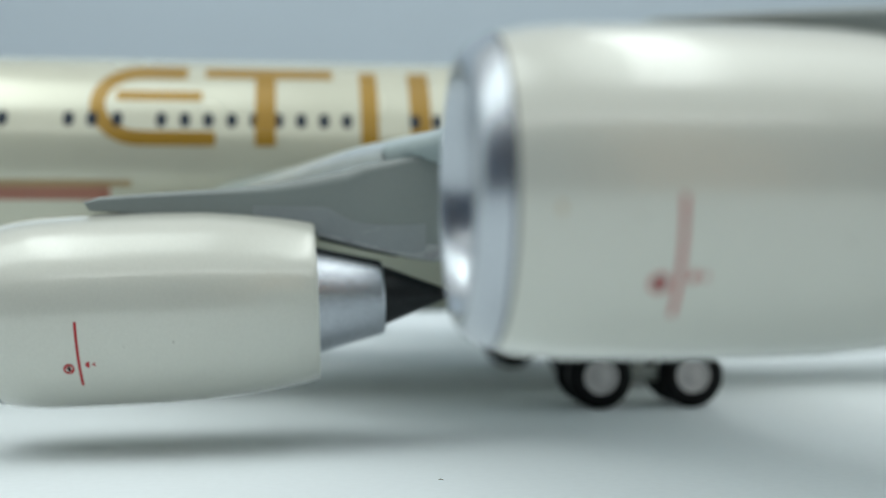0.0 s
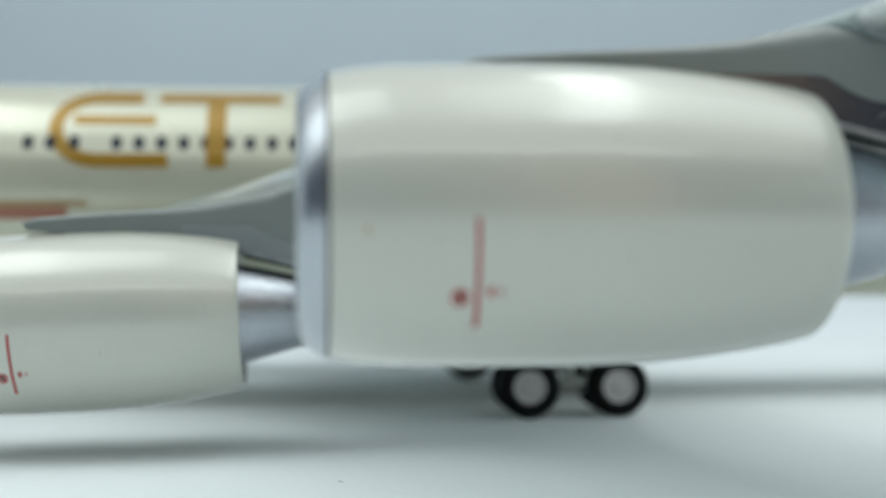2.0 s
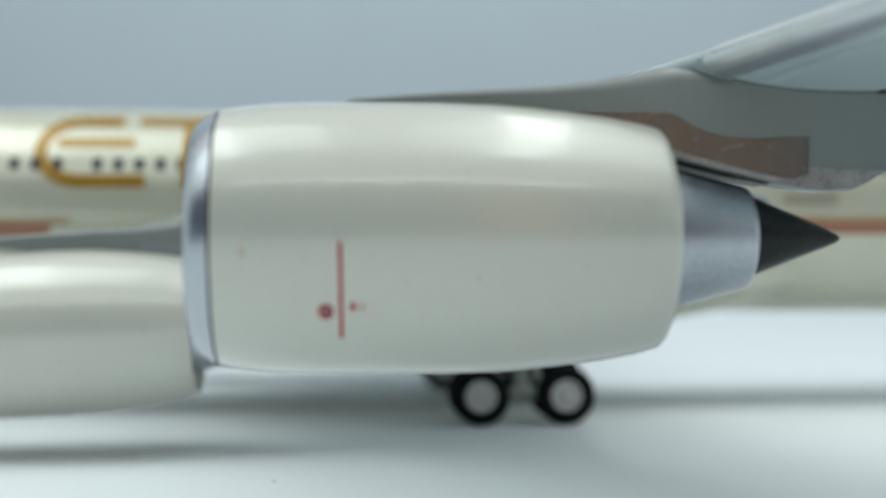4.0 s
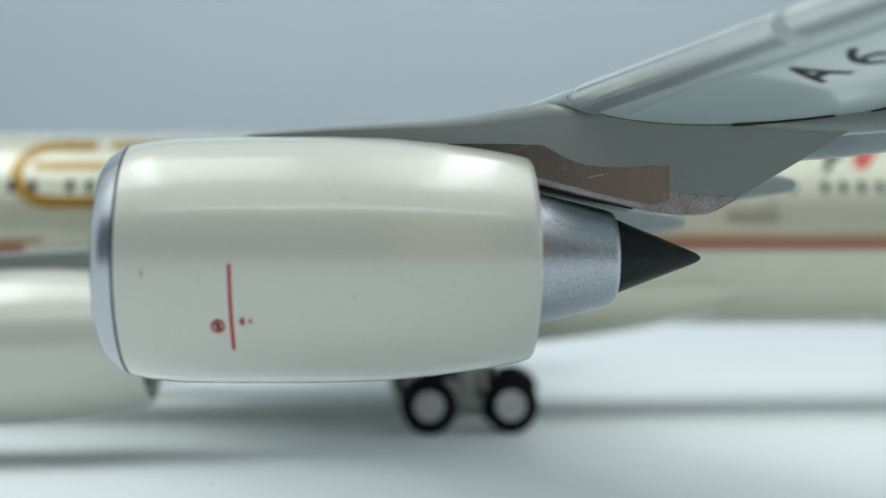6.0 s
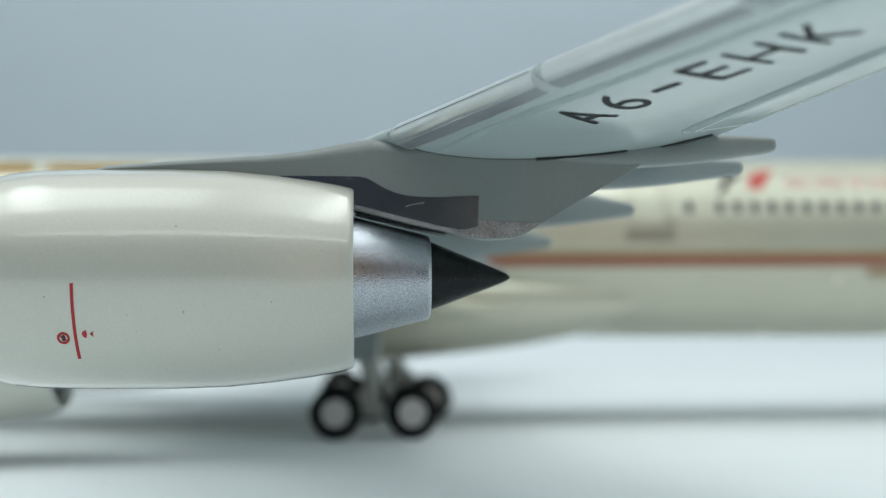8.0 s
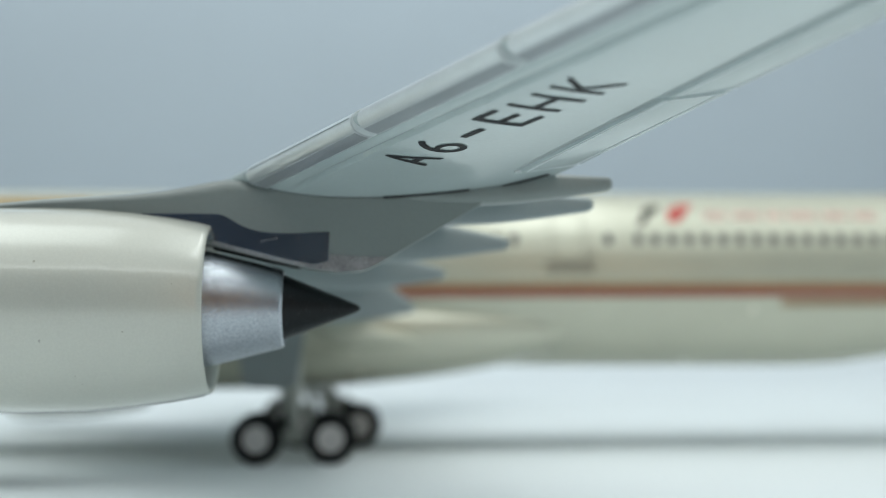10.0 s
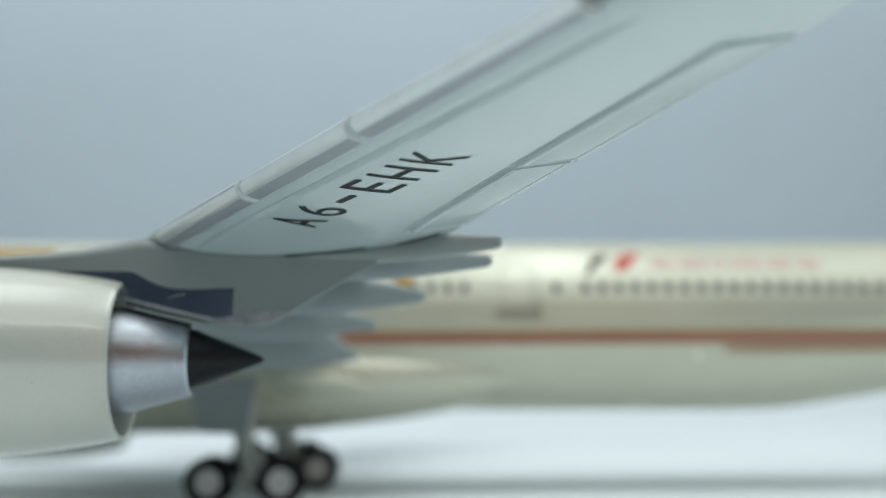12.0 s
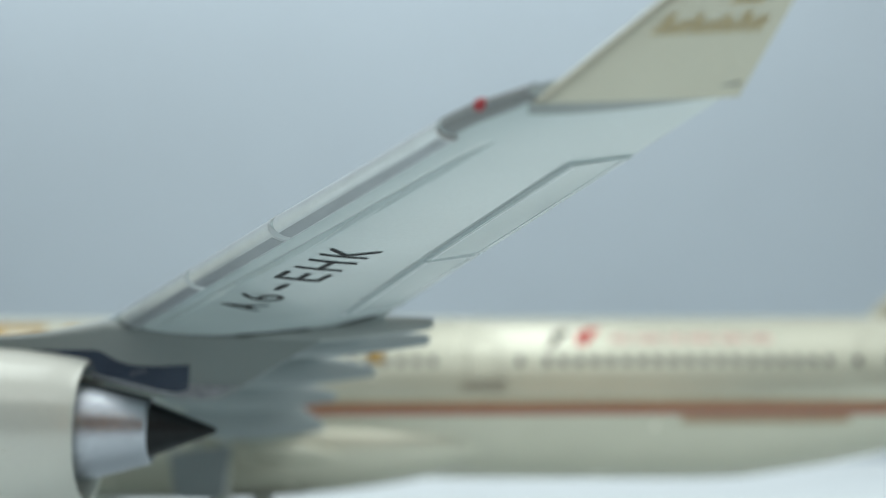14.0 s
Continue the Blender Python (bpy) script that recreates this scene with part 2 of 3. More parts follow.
for name, x0, x1, y0 in (("bounce_wall_3", -532, -520, -100), ("bounce_wall_4", 520, 532, -400)):
    v, f = loft([[(x0, y, 0.2), (x1, y, 0.2), (x1, y, 430), (x0, y, 430)] for y in (y0, 415)])
    tagged(part(name, v, f, BOUNCE), "added unseen white cloth side that bounces light", "wall", kind="structure")
# Unseen side wall, added to darken what the intake lips reflect.
v, f = loft([[(-714, y, -12), (-702, y, -12), (-702, y, 550), (-714, y, 550)] for y in (-700, 400)])
tagged(part("reflect_wall_7", v, f, REFLECT_DARK), "added unseen dark blue side wall, for dark reflections", "wall", kind="structure")
tagged(backdrop, "plain blue-grey photo backdrop behind the table", "backdrop", kind="structure")

# ---- the model airliner: nose towards -x, port side towards the camera, scale 1:200 ----
plane = new("model_airliner")
tagged(plane, "cream four-engined model airliner with gold markings on white table", "model aircraft")

FUSE = [(-195, 0.05, 24.0), (-194, 2.2, 24.0), (-191, 4.6, 24.3), (-186, 7.2, 24.9), (-179, 9.8, 25.8), (-170, 12.0, 26.5), (-158, 13.5, 26.9), (-145, 14.1, 27.15),
        (-100, 14.1, 27.15), (-50, 14.1, 27.15), (0, 14.1, 27.15), (50, 14.3, 26.95), (84, 14.4, 26.85), (92, 14.3, 27.0), (106.8, 13.35, 28.0), (119, 12.2, 29.15), (138, 9.6, 31.5), (154, 6.9, 33.5), (170, 4.1, 35.4), (180, 2.0, 36.5), (182, 0.8, 36.8)]


def fuse_at(x):
    return curve_at([(a, b) for a, b, c in FUSE], x), curve_at([(a, c) for a, b, c in FUSE], x)


rings = []
for x, r, zc in FUSE:
    rings.append([(x, r * math.sin(2 * math.pi * k / 96), zc + r * math.cos(2 * math.pi * k / 96)) for k in range(96)])
fuselage = part("fuselage", *loft(rings), CREAM, plane, "glossy cream fuselage with a red and gold waistline")


def skin(x, z, off=0.04, side=-1):
    """The point of the fuselage's skin at x and height z, off proud of it."""
    r, zc = fuse_at(x)
    a = math.asin(max(-1, min(1, (z - zc) / r)))
    return (x, side * (r + off) * math.cos(a), zc + (r + off) * math.sin(a))


def ribbon(points, width, fn, depth=0.04):
    """A printed band of the given width along points (u, v), laid on a surface by fn(u, v, off); it stands proud by depth."""
    left, right = [], []
    for i, (u, v) in enumerate(points):
        (au, av), (bu, bv) = points[max(i - 1, 0)], points[min(i + 1, len(points) - 1)]
        length = math.hypot(bu - au, bv - av) or 1
        nu, nv = -(bv - av) / length * width / 2, (bu - au) / length * width / 2
        left.append((u + nu, v + nv))
        right.append((u - nu, v - nv))
    rings = []
    for (lu, lv), (ru, rv) in zip(left, right):
        across = [(lu + (ru - lu) * k / 4, lv + (rv - lv) * k / 4) for k in range(5)]
        rings.append([fn(u, v, -0.1) for u, v in across[:1]] + [fn(u, v, depth) for u, v in across] + [fn(u, v, -0.1) for u, v in across[-1:]])
    return loft(rings, cap=True, closed=False)


def dense(points, step=1.0):
    out = [points[0]]
    for (a, b), (c, d) in zip(points, points[1:]):
        n = max(1, int(math.hypot(c - a, d - b) / step))
        out += [(a + (c - a) * k / n, b + (d - b) * k / n) for k in range(1, n + 1)]
    return out


def patch(outline, fn, depth=0.05):
    """A small flat print whose outline of (u, v) is laid on a surface."""
    n = len(outline)
    cu, cv = sum(p[0] for p in outline) / n, sum(p[1] for p in outline) / n
    rings = [[fn(u, v, -0.1) for u, v in outline], [fn(u, v, depth) for u, v in outline], [fn(cu + (u - cu) * 0.5, cv + (v - cv) * 0.5, depth) for u, v in outline]]
    return loft(rings)


def rounded(u, v, w, h, power=3.2, n=20):
    out = []
    for k in range(n):
        a = 2 * math.pi * k / n
        c, s = math.cos(a), math.sin(a)
        out.append((u + w / 2 * math.copysign(abs(c) ** (2 / power), c), v + h / 2 * math.copysign(abs(s) ** (2 / power), s)))
    return out


# cabin windows, one print each
PITCH, WZ = 2.665, 32.35
front = [-47.65 + PITCH * k for k in range(9)]
fore = [-52.6, -55.4, -58.0] + [-65.3 - PITCH * k for k in range(36)]
mid = [-18.3 + PITCH * k for k in range(22)]
aft = [52.3] + [56.99 + PITCH * k for k in range(19)] + [110.0, 116.0, 118.7, 121.3, 124.0]
for side in (-1, 1):
    for x in front + fore + mid + aft:
        part("window", *patch(rounded(x, WZ, 1.2, 1.7), lambda u, v, o: skin(u, v, o, side)), WINDOW, fuselage)

on_skin = lambda u, v, o: skin(u, v, o, -1)
# airline mark on the side: plain gold arcs and bars
arc = [(-45.0, 38.45), (-49.5, 38.45)]
arc += [(-50.0 - 4.95 * math.sin(a), 34.3 + 4.15 * math.cos(a)) for a in np.linspace(0.05, math.pi - 0.05, 18)]
arc += [(-49.5, 30.15), (-41.5, 30.15)]
part("mark_arc", *ribbon(dense(arc, 0.8), 1.75, on_skin), GOLD, fuselage, "gold curved stroke")
for u0, v0, u1, v1, w, lift in ((-52.9, 35.3, -43.1, 35.3, 1.25, 0.04), (-42.9, 38.45, -27.9, 38.45, 1.35, 0.04), (-35.8, 38.4, -35.8, 29.3, 2.4, 0.06), (-23.65, 38.8, -23.65, 29.3, 2.1, 0.04),
                                (-17.6, 38.8, -17.6, 29.3, 2.5, 0.04), (-13.5, 33.0, -8.5, 33.0, 1.4, 0.04), (-7.3, 38.8, -7.3, 29.3, 2.5, 0.04), (27.9, 34.4, 27.9, 32.0, 2.6, 0.04)):
    part("mark_bar", *ribbon(dense([(u0, v0), (u1, v1)]), w, on_skin, depth=lift), GOLD, fuselage)

# waistline
for side in (-1, 1):
    on_side = lambda u, v, o: skin(u, v, o, side)
    part("red_stripe", *ribbon(dense([(-150, 23.8), (-53.3, 23.8)], 2), 1.5, on_side), STRIPE_RED, fuselage)
    part("gold_stripe", *ribbon(dense([(-150, 24.95), (-50.9, 24.95)], 2), 0.8, on_side), DULL_GOLD, fuselage)
    part("red_stripe", *ribbon(dense([(15.6, 24.3), (150, 24.3)], 2), 1.9, on_side), STRIPE_RED, fuselage)
    part("gold_stripe", *ribbon(dense([(11.5, 25.4), (150, 25.4)], 2), 0.8, on_side), DULL_GOLD, fuselage)
    part("lower_panel", *ribbon(dense([(79.1, 22.5), (108.2, 22.6)], 2), 1.3, on_side, depth=0.03), PANEL_BROWN, fuselage)

# sponsor mark above the aft windows: plain shapes
part("mark_wave", *patch([(56.9, 34.6), (58.3, 37.2), (61.0, 38.2), (60.9, 37.0), (59.2, 36.2), (58.2, 34.6)], on_skin), INK, fuselage, "dark slanted shape")
part("mark_flag", *patch([(61.9, 35.2), (62.3, 37.2), (64.4, 38.2), (66.8, 38.3), (65.2, 36.6), (63.8, 35.1)], on_skin), FLAG_RED, fuselage, "red slanted shape")
for x0, x1 in ((68.0, 71.5), (72.5, 77.0), (78.0, 80.5), (81.3, 86.0), (87.0, 91.0), (92.0, 95.9)):
    part("mark_line", *ribbon(dense([(x0, 36.3), (x1, 36.3)]), 1.5, on_skin), PINK, fuselage, "pale pink bar")

# passenger doors: thin printed outlines with a grey sill
for x in (46.1, 113.5):
    part("door_outline", *ribbon(dense([(x - 2.6, 29.3), (x - 2.6, 36.0), (x - 1.8, 36.8), (x + 1.8, 36.8), (x + 2.6, 36.0), (x + 2.6, 29.3), (x - 2.6, 29.3)]), 0.34, on_skin), OUTLINE, fuselage)
part("door_sill", *ribbon(dense([(42.4, 28.0), (49.9, 28.0)]), 1.7, on_skin), SILL, fuselage, "grey sill panel")
part("door_post", *ribbon(dense([(49.4, 28.9), (49.4, 30.6)]), 0.8, on_skin), OUTLINE, fuselage)

# belly fairing under the wing roots
rings = []
for i in range(41):
    x = -68 + 124 * i / 40
    u = abs((x + 8) / (60 if x < -8 else 64))
    k = max(0.0, 1 - u ** (3.5 if x < -8 else 2.4)) ** (0.62 if x < -8 else 0.8)
    ring = []
    for j in range(64):
        a = 2 * math.pi * j / 64
        c, s = math.cos(a), math.sin(a)
        ring.append((x, (13.2 + 3.2 * k) * math.copysign(abs(s) ** 0.86, s) * (0.35 + 0.65 * k ** 0.5) + 0.001, 19.0 + (9.6 * k) * math.copysign(abs(c) ** 0.8, c) * (1 if c < 0 else 0.55)))
    rings.append(ring)
part("belly_fairing", *loft(rings), CREAM, plane, "smooth cream belly fairing")

# added teardrop bulges behind the wing roots, shaped to catch a bright spot
for side in (-1, 1):
    shape = [(5.0, 0.02), (6.5, 1.1), (9.0, 1.9), (12.0, 2.2), (15.0, 1.9), (18.5, 1.2), (21.5, 0.5), (23.0, 0.02)]
    verts, faces = lathe(shape, 32)
    part("root_light_bulge", [(x, side * 15.6 + y * 1.5, 18.2 - 0.12 * (x - 12) + z * 1.1) for x, y, z in verts], faces, CREAM, plane, "added cream bulge that catches light behind the wing root")

# ---- wings ----
LE_X = [(8, -46), (21.2, -38.7), (39.2, -28.4), (52.8, -20.6), (94.8, 3.6), (112.8, 14.3), (127.7, 22.9), (147.5, 34.3), (149.5, 35.8), (153.5, 40.2)]
LE_Z = [(8, 22.4), (21.2, 23.3), (39.2, 25.5), (52.8, 26.3), (94.8, 30.0), (112.8, 32.1), (127.7, 33.6), (147.5, 35.4), (153.5, 36.1)]
TE_X = [(8, 19), (19.4, 17), (55, 15.2), (95, 29.8), (120.5, 38.9), (140.3, 45.8), (153.5, 50.9)]
TE_Z = [(8, 23.2), (19.4, 24.0), (50, 26.4), (95, 30.0), (120.5, 32.8), (140.3, 34.8), (153.5, 36.5)]
THICK = [(8, 8.6), (19.4, 7.2), (50, 4.6), (95, 3.1), (121, 2.5), (150, 1.6), (153.5, 1.0)]


def wing_at(span, u, low=True, off=0.0, side=-1):
    """The point of a wing's skin at the span station and the share u of the chord."""
    x0, x1 = curve_at(LE_X, span), curve_at(TE_X, span)
    z = curve_at(LE_Z, span) * (1 - u) + curve_at(TE_Z, span) * u
    t = curve_at(THICK, span)
    h = t * 5 * (0.2969 * math.sqrt(max(u, 0)) - 0.126 * u - 0.3516 * u * u + 0.2843 * u ** 3 - 0.1036 * u ** 4)
    if low:
        # the sunken strip behind the slats, ending in a small step
        c = x1 - x0
        hollow = 0.0
        if span > 98.2:
            d = u * c
            rise = max(0.0, min(1.0, (d - 2.7) / 0.95)) ** 2
            hollow = 0.34 * rise * max(0.0, min(1.0, (3.85 - d) / 0.12)) * max(0.0, min(1.0, (147.0 - span) / 0.8)) * min(1.0, (span - 98.2) / 1.6)
        # fuller skin where the outer pylon joins
        z -= h * 1.02 - hollow + off + 0.5 * math.exp(-((span - 97.5) / 3.2) ** 2) * math.sin(math.pi * min(1.0, u)) ** 0.8
    else:
        z += h * 0.98 + off
    return (x0 + (x1 - x0) * u, side * span, z)


def wing_u(span, x):
    x0, x1 = curve_at(LE_X, span), curve_at(TE_X, span)
    return max(0.0, min(1.0, (x - x0) / (x1 - x0)))


US = sorted([0.5 - 0.5 * math.cos(math.pi * k / 26) for k in range(27)] + [0.03 + 0.006 * k for k in range(44)])
SPANS = [8, 12, 19.4, 30, 40, 50, 55, 65, 75, 85, 92.9, 93.1, 95, 96.5, 97.5, 98.2, 99, 100.5, 102, 103, 104, 105, 106, 107, 108, 109, 110, 111, 112, 113.7, 116, 118, 120.5, 124, 127.7, 134, 140.3, 144, 146.9, 147.5, 148.1, 149.5, 151, 152.0, 152.55]


SLAT = [(1.9, 1.04), (1.5, 0.99), (1.0, 0.86), (0.5, 0.64), (0.33, 0.52), (0.13, 0.36), (-0.01, 0.14), (-0.06, -0.13), (-0.04, -0.38), (0.05, -0.6), (0.2, -0.8), (0.42, -0.98), (0.7, -1.13), (1.05, -1.25), (1.35, -1.32), (1.5, -1.33), (1.95, -1.0)]


def slat_ring(s, side, off=0.0):
    """The outline of a slat at the span station s: a steep nose with a sharp lower edge."""
    wide = curve_at([(20, 1.35), (95, 1.05), (128, 0.92), (148, 0.7)], s)
    tall = curve_at([(20, 1.5), (95, 1.0), (128, 0.9), (148, 0.66)], s)
    x, z = curve_at(LE_X, s), curve_at(LE_Z, s)
    return [(x + d * wide - off * (d < 1), side * s, z + h * tall + off * (1 if h > 0 else -1)) for d, h in SLAT]


def make_wing(side):
    rings = []
    for s in SPANS:
        rings.append([wing_at(s, u, True, 0, side) for u in US] + [wing_at(s, u, False, 0, side) for u in reversed(US[1:-1])])
    wing = part("wing", *loft(rings), GREY, plane, "light grey glossy swept wing")
    low = lambda u, v, o: wing_at(v, wing_u(v, u), True, o, side)

    # slats: shells round the leading edge
    for s0, s1 in ((22, 45.5), (53, 92.5), (97.8, 112.65), (112.95, 127.55), (127.85, 147.6)):
        rings = [slat_ring(s, side) for s in np.linspace(s0 + 0.5, s1, 13)]
        if s0 == 97.8:
            # the inboard end rounds off against the wing skin
            rings = [slat_ring(s0 + a, side, b) for a, b in ((0.0, -0.45), (0.06, -0.25), (0.16, -0.12), (0.3, -0.04))] + rings
        part("slat", *loft(rings), SLAT_GREY, wing, "silver-grey slat", sharp=38)
        # Darker colour stands in for shade and dark reflection on the slat's underside.
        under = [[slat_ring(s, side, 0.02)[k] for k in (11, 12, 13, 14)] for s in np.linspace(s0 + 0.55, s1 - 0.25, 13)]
        part("slat_shade_face", *loft([r + [(p[0], p[1], p[2] + 0.12) for p in reversed(r)] for r in under]), SLAT_SHADE, wing, "darker grey lower face of a slat", sharp=30)
        if s0 != 97.8:
            continue
        seam = [[(x, y, z) for x, y, z in (slat_ring(s, side, 0.02)[k] for k in (6, 7))] for s in np.linspace(s0 + 0.8, s1 - 0.3, 9)]
        part("slat_seam", *loft([[a, tuple(p + (q - p) * 0.28 for p, q in zip(a, b)), (a[0] + 0.1, a[1], a[2])] for a, b in seam]), FAIRING, wing)
    for s in (112.8, 127.7):
        part("slat_joint", *loft([slat_ring(s - 0.05, side, -0.03), slat_ring(s - 0.015, side, 0.025), slat_ring(s + 0.015, side, 0.025), slat_ring(s + 0.05, side, -0.03)]), JOINT, wing, "pale joint band")
    # flap and aileron panels, proud of the lower skin
    def panel(name, s0, s1, ua, ub, lift=0.22, mat=GREY):
        rings = []
        for s in np.linspace(s0, s1, 10):
            k = (s - s0) / (s1 - s0)
            a = ua + (ub - ua) * k
            row = [wing_at(s, a, True, -0.2, side), wing_at(s, a + 0.012, True, lift, side)]
            row += [wing_at(s, a + (0.995 - a) * j / 6, True, lift * (1 - 0.5 * j / 6), side) for j in range(1, 7)]
            row += [wing_at(s, 0.995, True, -0.15, side)]
            rings.append(row)
        line = [wing_at(s, ua + (ub - ua) * (s - s0) / (s1 - s0) - 0.006, True, 0, side)[:2] for s in np.linspace(s0, s1, 24)]
        part("hinge_line", *ribbon([(x, side * y) for x, y in line], 0.34, low, depth=0.015), FAIRING, wing)
        return part(name, *loft(rings, cap=True), mat, wing)

    panel("flap", 102.0, 120.2, 0.785, 0.761)
    panel("aileron", 120.8, 142.4, 0.761, 0.735)
    for s0, s1, ua, ub in ((102.2, 120.0, 0.785, 0.761), (121.0, 142.2, 0.761, 0.735)):
        edge = [wing_at(s, ua + (ub - ua) * (s - s0) / (s1 - s0) + 0.028, True, 0, side)[:2] for s in np.linspace(s0, s1, 20)]
        part("panel_edge", *ribbon([(x, side * y) for x, y in edge], 0.12, low, depth=0.245), JOINT, wing)
    for s in (102.15, 120.05, 120.95):
        pts = [wing_at(s, u, True, 0, side)[:2] for u in np.linspace(0.775, 0.985, 8)]
        part("panel_edge", *ribbon([(x, side * y) for x, y in pts], 0.12, low, depth=0.2), JOINT, wing)
    rim = [wing_at(s, 0.972, True, 0, side)[:2] for s in np.linspace(102.2, 142.2, 40)]
    part("trailing_edge_line", *ribbon([(x, side * y) for x, y in rim], 0.16, low, depth=0.17), JOINT, wing)
    # Dark band paints the soft shadow along the winglet's root.
    crease = [(39.2 + 0.56 * k, 151.6 + 0.02 * k) for k in range(21)]
    part("winglet_root_shade", *ribbon(crease, 1.5, low, depth=0.03), PYLON_GREY, wing)
    panel("flap", 58, 93, 0.76, 0.76)
    panel("flap", 21, 54, 0.78, 0.78)
    # tip: dark leading corner with its red navigation lamp
    tip = []
    for s in (147.9, 149.5, 151.5, 152.5):
        reach = 0.055 if s < 152 else 0.04
        us = [reach * (1 - math.cos(math.pi / 2 * k / 6)) for k in range(7)]
        tip.append([wing_at(s, u, True, 0.12, side) for u in reversed(us)] + [wing_at(s, u, False, 0.12, side) for u in us[1:]])
    part("wing_tip_cap", *loft(tip), TIP_GREY, wing, "dark grey tip cap")
    lamp = [(0.52 * math.cos(a) * math.cos(b), 0.42 * math.sin(a) * math.cos(b), 0.42 * math.sin(b)) for b in np.linspace(-1.5, 1.5, 9) for a in np.linspace(0, 2 * math.pi, 17)[:-1]]
    nose = wing_at(150.2, 0.0, True, 0, side)
    faces = [(i * 16 + k, i * 16 + (k + 1) % 16, i * 16 + 16 + (k + 1) % 16, i * 16 + 16 + k) for i in range(8) for k in range(16)]
    part("navigation_lamp", [(x + nose[0] + 0.25, y + nose[1], z + nose[2] + 0.15) for x, y, z in lamp], faces, LAMP_RED, wing, "small red lamp")

    # winglet, canted outwards
    rings = []
    for k in np.linspace(-0.075, 1, 10):
        y = 152.7 + 4.9 * k
        z = 36.2 + 11.5 * k
        x0, x1 = 40.4 + 15.2 * k, 50.8 + 6.4 * k
        t = 0.9 - 0.5 * k
        ring = []
        for u in US:
            h = t * 5 * (0.2969 * math.sqrt(u) - 0.126 * u - 0.3516 * u * u + 0.2843 * u ** 3 - 0.1036 * u ** 4)
            ring.append((x0 + (x1 - x0) * u, side * (y + h), z - h * 0.4 + 0.4 * u))
        for u in reversed(US[1:-1]):
            h = t * 5 * (0.2969 * math.sqrt(u) - 0.126 * u - 0.3516 * u * u + 0.2843 * u ** 3 - 0.1036 * u ** 4)
            ring.append((x0 + (x1 - x0) * u, side * (y - h), z + h * 0.4 + 0.4 * u))
        rings.append(ring)
    winglet = part("winglet", *loft(rings), CREAM, plane, "cream upswept winglet with gold marks")

    def on_winglet(u, v, o):
        x0, x1 = 40.4 + 15.2 * v, 50.8 + 6.4 * v
        t = 0.9 - 0.5 * v
        h = t * 5 * (0.2969 * math.sqrt(u) - 0.126 * u - 0.3516 * u * u + 0.2843 * u ** 3 - 0.1036 * u ** 4)
        return (x0 + (x1 - x0) * u, side * (152.7 + 4.9 * v + h + o), 36.2 + 11.5 * v - (h + o) * 0.4 + 0.4 * u)

    for k in range(11):
        u0, tall = 0.2 + 0.064 * k, (0.09, 0.05, 0.06, 0.085, 0.05, 0.055, 0.075, 0.05, 0.09, 0.055, 0.07)[k]
        part("mark_bar", *ribbon([(u0, 0.20 + tall / 2), (u0 + 0.023, 0.205 + tall / 2), (u0 + 0.046, 0.20 + tall / 2)], tall, on_winglet), PALE_GOLD, winglet)
    for k in range(4):
        u0, tall = 0.54 + 0.06 * k, (0.04, 0.06, 0.045, 0.05)[k]
        part("mark_bar", *ribbon([(u0, 0.325 + tall / 2), (u0 + 0.024, 0.325 + tall / 2), (u0 + 0.048, 0.325 + tall / 2)], tall, on_winglet), PALE_GOLD, winglet)
    return wing


port_wing, starboard_wing = make_wing(-1), make_wing(1)


# registration letters under the port wing
def letter(text, s0, s1):
    curve = bpy.data.curves.new("letter", "FONT")
    curve.body = text
    curve.resolution_u = 4
    curve.offset = 0.012 if text == "A" else -0.004
    ob = new("letter_source", curve)
    mesh = bpy.data.meshes.new_from_object(ob.evaluated_get(bpy.context.evaluated_depsgraph_get()))
    bpy.data.objects.remove(ob)
    bm = bmesh.new()
    bm.from_mesh(mesh)
    bmesh.ops.triangulate(bm, faces=bm.faces)
    bmesh.ops.subdivide_edges(bm, edges=[e for e in bm.edges if e.calc_length() > 0.2], cuts=3)
    xs, ys = [v.co.x for v in bm.verts], [v.co.y for v in bm.verts]
    x0, x1, y0, y1 = min(xs), max(xs), min(ys), max(ys)
    if text == "-":
        y0, y1 = y0 - 3.1 * (y1 - y0), y1 + 3.1 * (y1 - y0)
    for v in bm.verts:
        s, t = s0 + (s1 - s0) * (v.co.x - x0) / (x1 - x0), (v.co.y - y0) / (y1 - y0)
        px, py = 19.6 + 11.45 * s - 3.6 * t, 105.95 + 18.3 * s + 1.7 * t
        v.co = [c * MM for c in wing_at(py, wing_u(py, px), True, 0.05)]
    bm.to_mesh(mesh)
    bm.free()
    mesh.materials.append(INK)
    ob = new("letter", mesh)
    ob.parent = port_wing


for text, s0, s1 in (("A", 0.0, 0.115), ("6", 0.175, 0.285), ("-", 0.357, 0.463), ("E", 0.53, 0.645), ("H", 0.70, 0.83), ("K", 0.89, 1.005)):
    letter(text, s0, s1)


